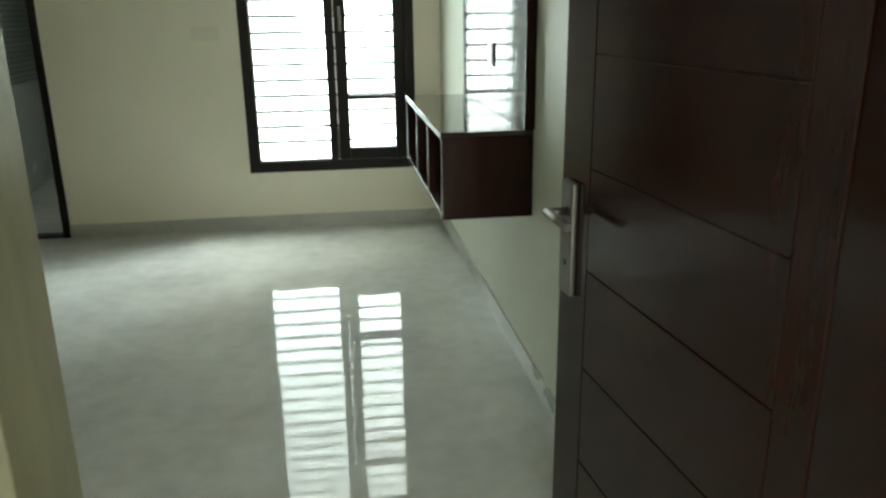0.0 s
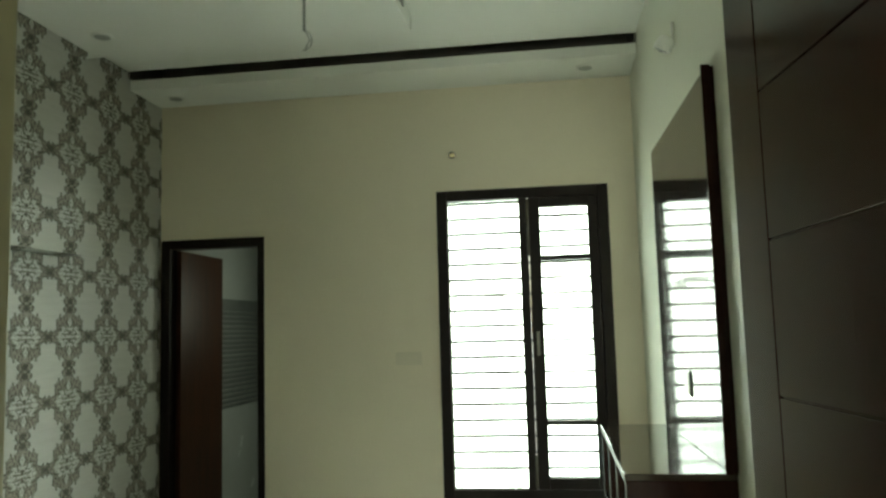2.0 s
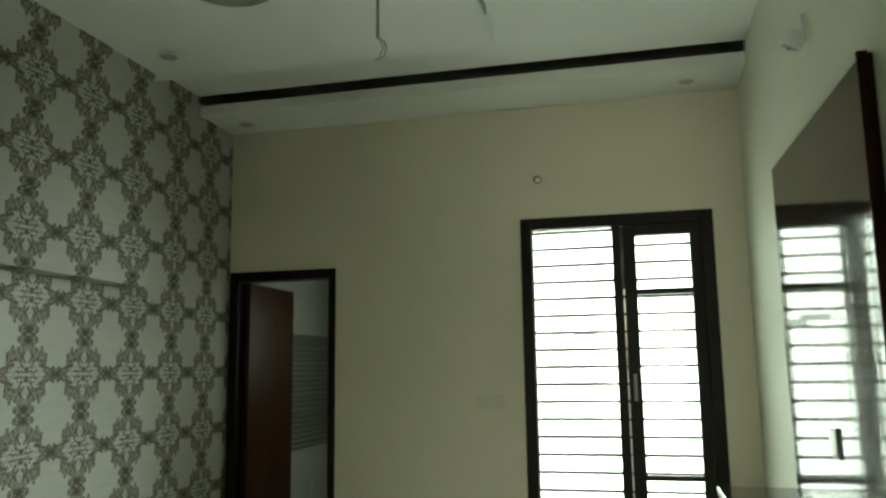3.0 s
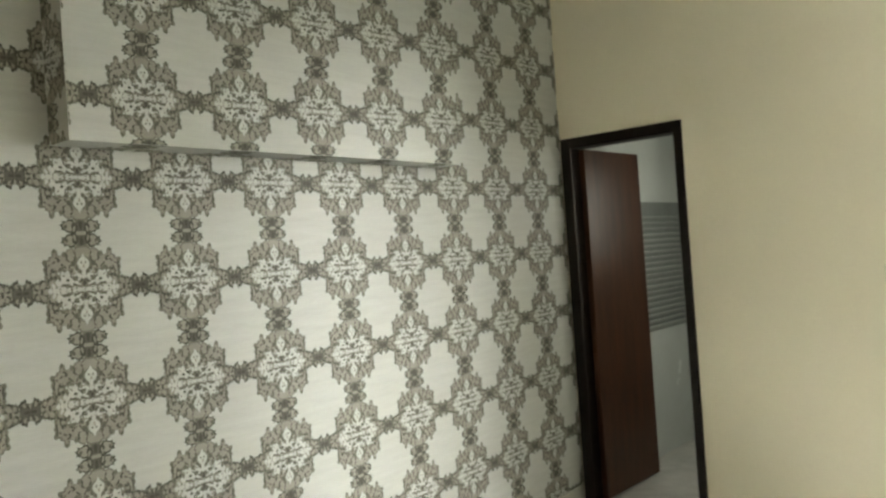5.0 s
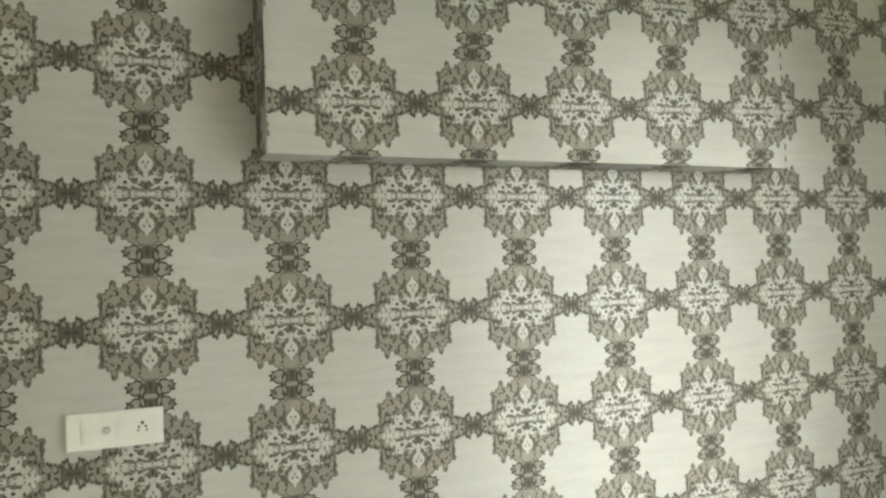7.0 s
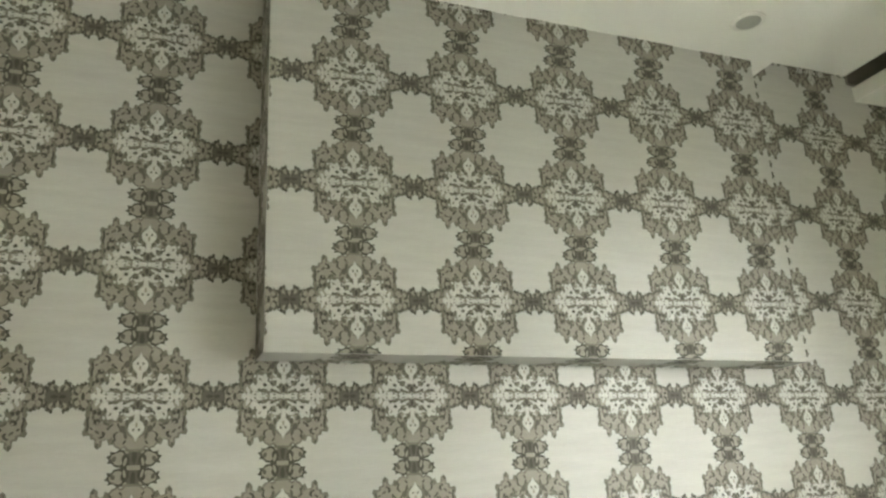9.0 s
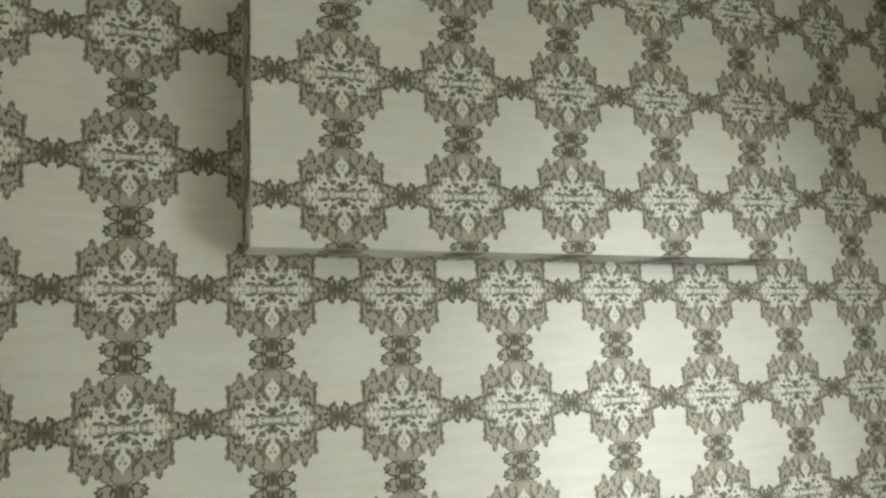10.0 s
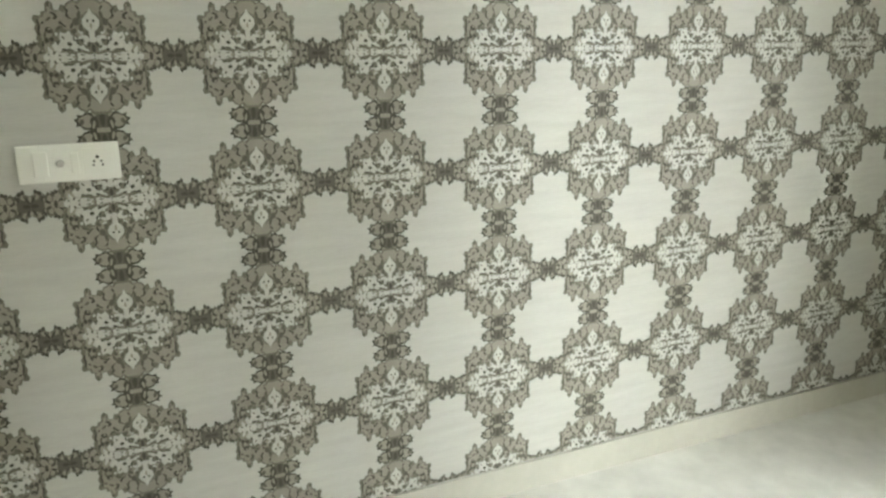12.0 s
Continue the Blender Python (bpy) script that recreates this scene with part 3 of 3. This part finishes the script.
    structure("window_sill", boxes((WX0, WX1, NY + 0.075, NY + NT + 0.05, WZ0 - 0.03, WZ0)), SKIRT, "pale stone outer window sill")


build_window()


# ---- bathroom door ----
def build_bath_door():
    d = thing("door_1", "red-brown bathroom door standing open in a black-brown frame", "door", kind="structure")
    y0, y1 = NY - 0.012, NY + NT
    part("door_frame", boxes((DX0 + 0.012, DX0 + 0.075, y0, y1, 0, DZ), (DX1 - 0.045, DX1, y0, y1, 0, DZ), (DX0 + 0.075, DX1 - 0.045, y0, y1, DZ - 0.06, DZ), (DX0 + 0.075, DX1 - 0.045, y0 + 0.01, y1, 0.0, 0.012), bevel=0.004), BLACK, d, "black-brown door frame")
    hinge_x, hinge_y = DX0 + 0.105, NY + 0.06
    leaf = part("leaf", boxes((-0.018, 0.018, 0, 0.64, 0.015, 2.035), bevel=0.004), WOOD_RED, d, "red-brown veneered leaf")
    leaf.location = (hinge_x, hinge_y, 0)
    leaf.rotation_euler = (0, 0, radians(-1.5))


build_bath_door()


# ---- entrance door ----
def build_entrance_door():
    d = thing("door_2", "dark brown panelled entrance door standing wide open", "door", kind="structure")
    hx, hy, ex, ey = 0.555, 0.98, 0.46, 1.93
    width = math.hypot(ex - hx, ey - hy)
    leaf = part("leaf", boxes((-0.036, -0.004, 0.0, width, 0.01, 2.39), bevel=0.002), DOOR_WOOD, d, "dark brown laminate leaf")
    leaf.location = (hx + 0.047, hy, 0)
    leaf.rotation_euler = (0, 0, math.atan2(ey - hy, ex - hx) - math.pi / 2)
    levels = [0.01, 0.285, 0.548, 0.803, 1.052, 1.308, 1.594, 1.873, 2.15, 2.39]
    y0, y1 = 0.088, width - 0.165
    part("stile", boxes((-0.04, -0.036, y1 + 0.004, width, 0.01, 2.39), bevel=0.0015, segments=1), DOOR_WOOD, leaf)
    part("stile", boxes((-0.04, -0.036, 0.0, y0, 0.01, 2.39), bevel=0.0015, segments=1), DOOR_WOOD, leaf)
    for a, b in zip(levels, levels[1:]):
        part("panel", boxes((-0.04, -0.036, y0 + 0.003, y1, a + 0.002, b - 0.002), bevel=0.0012, segments=1), DOOR_WOOD, leaf)
    plate = part("handle_plate", boxes((-0.057, -0.04, width - 0.104, width - 0.03, 0.715, 1.005), bevel=0.006), STEEL, leaf, "tall steel handle plate")
    lever = tubes(((-0.057, width - 0.072, 0.93), (-0.105, width - 0.072, 0.93), 0.011), n=14)
    add_tube(lever, (-0.105, width - 0.064, 0.93), (-0.108, width - 0.2, 0.925), 0.012, 0.01, n=14)
    part("lever", lever, STEEL, plate)
    part("keyhole", tubes(((-0.0585, width - 0.072, 0.8), (-0.0565, width - 0.072, 0.8), 0.009), n=12), DARK, plate)
    back = part("handle_plate", boxes((-0.004, 0.003, width - 0.104, width - 0.03, 0.715, 1.005), bevel=0.003), STEEL, leaf, "tall steel handle plate")
    lever = tubes(((0.003, width - 0.072, 0.93), (0.045, width - 0.072, 0.93), 0.011), n=14)
    add_tube(lever, (0.045, width - 0.064, 0.93), (0.05, width - 0.2, 0.925), 0.011, 0.009, n=14)
    part("lever", lever, STEEL, back)
    part("lock_plate", boxes((-0.03, -0.012, width, width + 0.002, 0.74, 0.98)), STEEL, leaf)
    fr = thing("trim_entrance", "tan polished stone lining of the entrance doorway", "trim", kind="structure")
    part("jamb", boxes((OX0 - 0.08, OX0, SY - T - 0.012, SY + 0.012, 0, OZ + 0.0), bevel=0.004), TAN, fr)
    part("jamb", boxes((OX1, EX, SY - T - 0.012, SY + 0.026, 0, OZ), bevel=0.002), DOOR_WOOD, fr, "dark brown hinge post")
    part("lintel", boxes((OX0 - 0.08, EX, SY - T - 0.012, SY + 0.012, OZ, OZ + 0.07), bevel=0.004), TAN, fr)


build_entrance_door()


# ---- floating cabinet and panel ----
def build_cabinet():
    x0, x1, y0, y1, z0, z1 = 0.286, EX, 2.836, 4.1, 0.652, 0.978
    c = thing("floating_cabinet", "dark brown wall-hung media cabinet with open compartments", "cabinet", at=pose(x1, (y0 + y1) / 2, z0))
    o = Vector((x1, (y0 + y1) / 2, z0))

    def p(name, mat, b, label="", bevel=0.002):
        bm = boxes(b, bevel=bevel, segments=1)
        bmesh.ops.translate(bm, verts=bm.verts, vec=-o)
        return part(name, bm, mat, c, label)

    p("top", GLOSS, (x0, x1, y0, y1, z1 - 0.022, z1), "glossy brown top")
    p("bottom", WOOD, (x0 + 0.004, x1, y0 + 0.018, y1 - 0.018, z0, z0 + 0.018))
    p("side", WOOD, (x0 + 0.004, x1, y0, y0 + 0.018, z0, z1 - 0.022), "dark brown end panel")
    p("side", WOOD, (x0 + 0.004, x1, y1 - 0.018, y1, z0, z1 - 0.022), "dark brown end panel")
    p("back", WOOD, (x1 - 0.012, x1 - 0.002, y0 + 0.018, y1 - 0.018, z0 + 0.018, z1 - 0.022))
    for y in (3.255, 3.665):
        p("partition", WOOD, (x0 + 0.006, x1 - 0.012, y - 0.009, y + 0.009, z0 + 0.018, z1 - 0.022))
        p("edge_strip", EDGE, (x0 + 0.002, x0 + 0.006, y - 0.009, y + 0.009, z0 + 0.018, z1 - 0.022), "pale edge banding", 0)
    p("edge_strip", EDGE, (x0 - 0.002, x0, y0, y1, z1 - 0.022, z1 - 0.002), "pale edge banding", 0)
    p("edge_strip", EDGE, (x0 + 0.002, x0 + 0.004, y0, y0 + 0.018, z0, z1 - 0.022), "pale edge banding", 0)
    p("edge_strip", EDGE, (x0 + 0.002, x0 + 0.004, y1 - 0.018, y1, z0, z1 - 0.022), "pale edge banding", 0)


build_cabinet()


def build_panel():
    x0, y0, y1, z0, z1 = 0.597, 2.815, 4.1, 0.98, 2.276
    d = thing("wall_panel", "tall glossy brown acrylic panel fixed above the media cabinet", "wall panel")
    sheet = part("sheet", boxes((-0.003, 0.003, y0 - 3.45, y1 - 3.45, z0, z1), bevel=0.0015, segments=1), SHEET, d, "mirror-glossy wavy brown sheet")
    sheet.location = (x0 + 0.003, 3.45, 0)
    sheet.rotation_euler = (0, 0, 0.017)      # the sheet stands a little off the wall at its far end
    part("backing_board", boxes((x0 + 0.02, EX, y0 + 0.004, y1 - 0.004, z0, z1 - 0.004)), WOOD, d, "dark brown backing board")
    part("edge_strip", boxes((x0 - 0.008, x0 + 0.02, y0 - 0.004, y0 + 0.006, z0, z1), bevel=0.001, segments=1), WOOD, d, "dark brown edge strip")
    part("cable_slot", boxes((-0.006, -0.003, -0.08, -0.03, 1.165, 1.262), bevel=0.001, segments=1), DARK, sheet, "dark cable outlet slot")
    part("outlet_plate", boxes((-0.007, -0.003, -0.02, 0.05, 1.17, 1.255), bevel=0.001, segments=1), PLASTIC, sheet, "pale outlet plate")


build_panel()


# ---- fittings ----
def build_switch_plate():
    s = thing("switch_plate", "white modular switch and socket plate on the papered wall", "switch", at=pose(WX, 2.008, 1.22))
    part("plate", boxes((0.0, 0.014, -0.112, 0.112, -0.045, 0.045), bevel=0.004), PLASTIC, s)
    part("rocker", boxes((0.014, 0.018, -0.078, -0.046, -0.03, 0.03), bevel=0.002), PLASTIC, s)
    part("rocker", boxes((0.014, 0.0175, 0.003, 0.021, -0.024, 0.024), bevel=0.002), PLASTIC, s)
    part("dimmer_knob", tubes(((0.014, -0.02, 0.0), (0.022, -0.02, 0.0), 0.0095, 0.007), n=20), KNOB, s, "small grey dimmer knob")
    part("socket", boxes((0.014, 0.0155, 0.03, 0.098, -0.034, 0.034), bevel=0.0012, segments=1), PLASTIC, s)
    for y, z, radius in ((0.062, 0.011, 0.0042), (0.054, 0.001, 0.003), (0.07, 0.001, 0.003), (0.052, -0.008, 0.0026), (0.072, -0.008, 0.0026)):
        part("pin_hole", tubes(((0.015, y, z), (0.0162, y, z), radius), n=10), DARK, s)


build_switch_plate()
plate = thing("blank_plate", "cream blank electrical plate painted into the cream wall", "switch", at=pose(-0.85, NY, 1.268))
part("cover", boxes((-0.085, 0.085, -0.009, 0.0, -0.042, 0.042), bevel=0.002), PLATE, plate)

lampholder = thing("lamp_holder", "small brass wall lamp holder above the window", "lamp", at=pose(-0.533, NY, 2.582))
part("rose", tubes(((0, 0, 0), (0, -0.012, 0), 0.022), n=20), IRON, lampholder)
part("socket", tubes(((0.004, -0.012, -0.006), (0.006, -0.04, -0.01), 0.011, 0.013), n=18), BRASS, lampholder)

def build_wall_light():
    d = thing("wall_light", "small white swivel wall lamp above the glossy panel", "lamp", at=pose(EX, 3.53, 2.6))
    part("bracket", boxes((-0.01, 0.0, -0.012, 0.012, 0.0, 0.1), bevel=0.003), PLASTIC, d)
    part("arm", tubes(((-0.008, 0, 0.03), (-0.04, 0, 0.022), 0.008), n=14), PLASTIC, d)
    tilt = Matrix.Translation((-0.045, 0, 0.0)) @ Matrix.Rotation(radians(28), 4, "Y") @ Matrix.Rotation(radians(14), 4, "X")
    for name, profile, mat, label in (("shade", [(0.006, 0.045), (0.02, 0.041), (0.031, 0.028), (0.037, 0.008), (0.038, -0.012), (0.034, -0.017)], PLASTIC, ""),
                                      ("lens", [(0.027, -0.0195), (0.031, -0.0165)], LENS, "unlit grey lens"), ("bulb", [(0.004, -0.026), (0.008, -0.023), (0.009, -0.019)], GREY, "")):
        bm = lathe(profile)
        bmesh.ops.transform(bm, matrix=tilt, verts=bm.verts)
        part(name, bm, mat, d, label)


build_wall_light()


def build_downlight(x, y, z):
    d = thing("downlight", "unlit round white downlight recessed in the ceiling", "lamp", "recessed downlights", at=pose(x, y, z))
    part("ring", lathe([(0.05, -0.006), (0.056, -0.004), (0.058, 0.0)]), PLASTIC, d)
    part("lens", lathe([(0.036, -0.0085), (0.042, -0.006)]), LENS, d, "unlit grey lens")
    return d


first = build_downlight(-2.22, 3.97, RAFT_Z)
for x, y, z in ((-2.36, 5.06, PEL_Z), (0.34, 5.03, PEL_Z)):
    copy_thing(first, pose(x, y, z))

rod = thing("fan_conduit", "thin grey conduit with bare wire ends hanging for a fan", "conduit", at=pose(-0.945, 3.455, RAFT_Z))
part("pipe", tubes(((0, 0, 0), (0, 0, -0.275), 0.0065), n=12), CONDUIT_AND_SHADOW, rod)
wire = bmesh.new()
for s in (1, -1):
    pts = [Vector((0.002 * s, 0, -0.27)), Vector((0.02 + 0.006 * s, 0, -0.29)), Vector((0.03 + 0.006 * s, 0, -0.32)), Vector((0.02 * (1 + s) / 2 + 0.006, 0, -0.35)), Vector((-0.01 * s, 0, -0.365))]
    for a, b in zip(pts, pts[1:]):
        add_tube(wire, a, b, 0.0022, n=6)
part("wire", wire, CONDUIT_AND_SHADOW, rod)
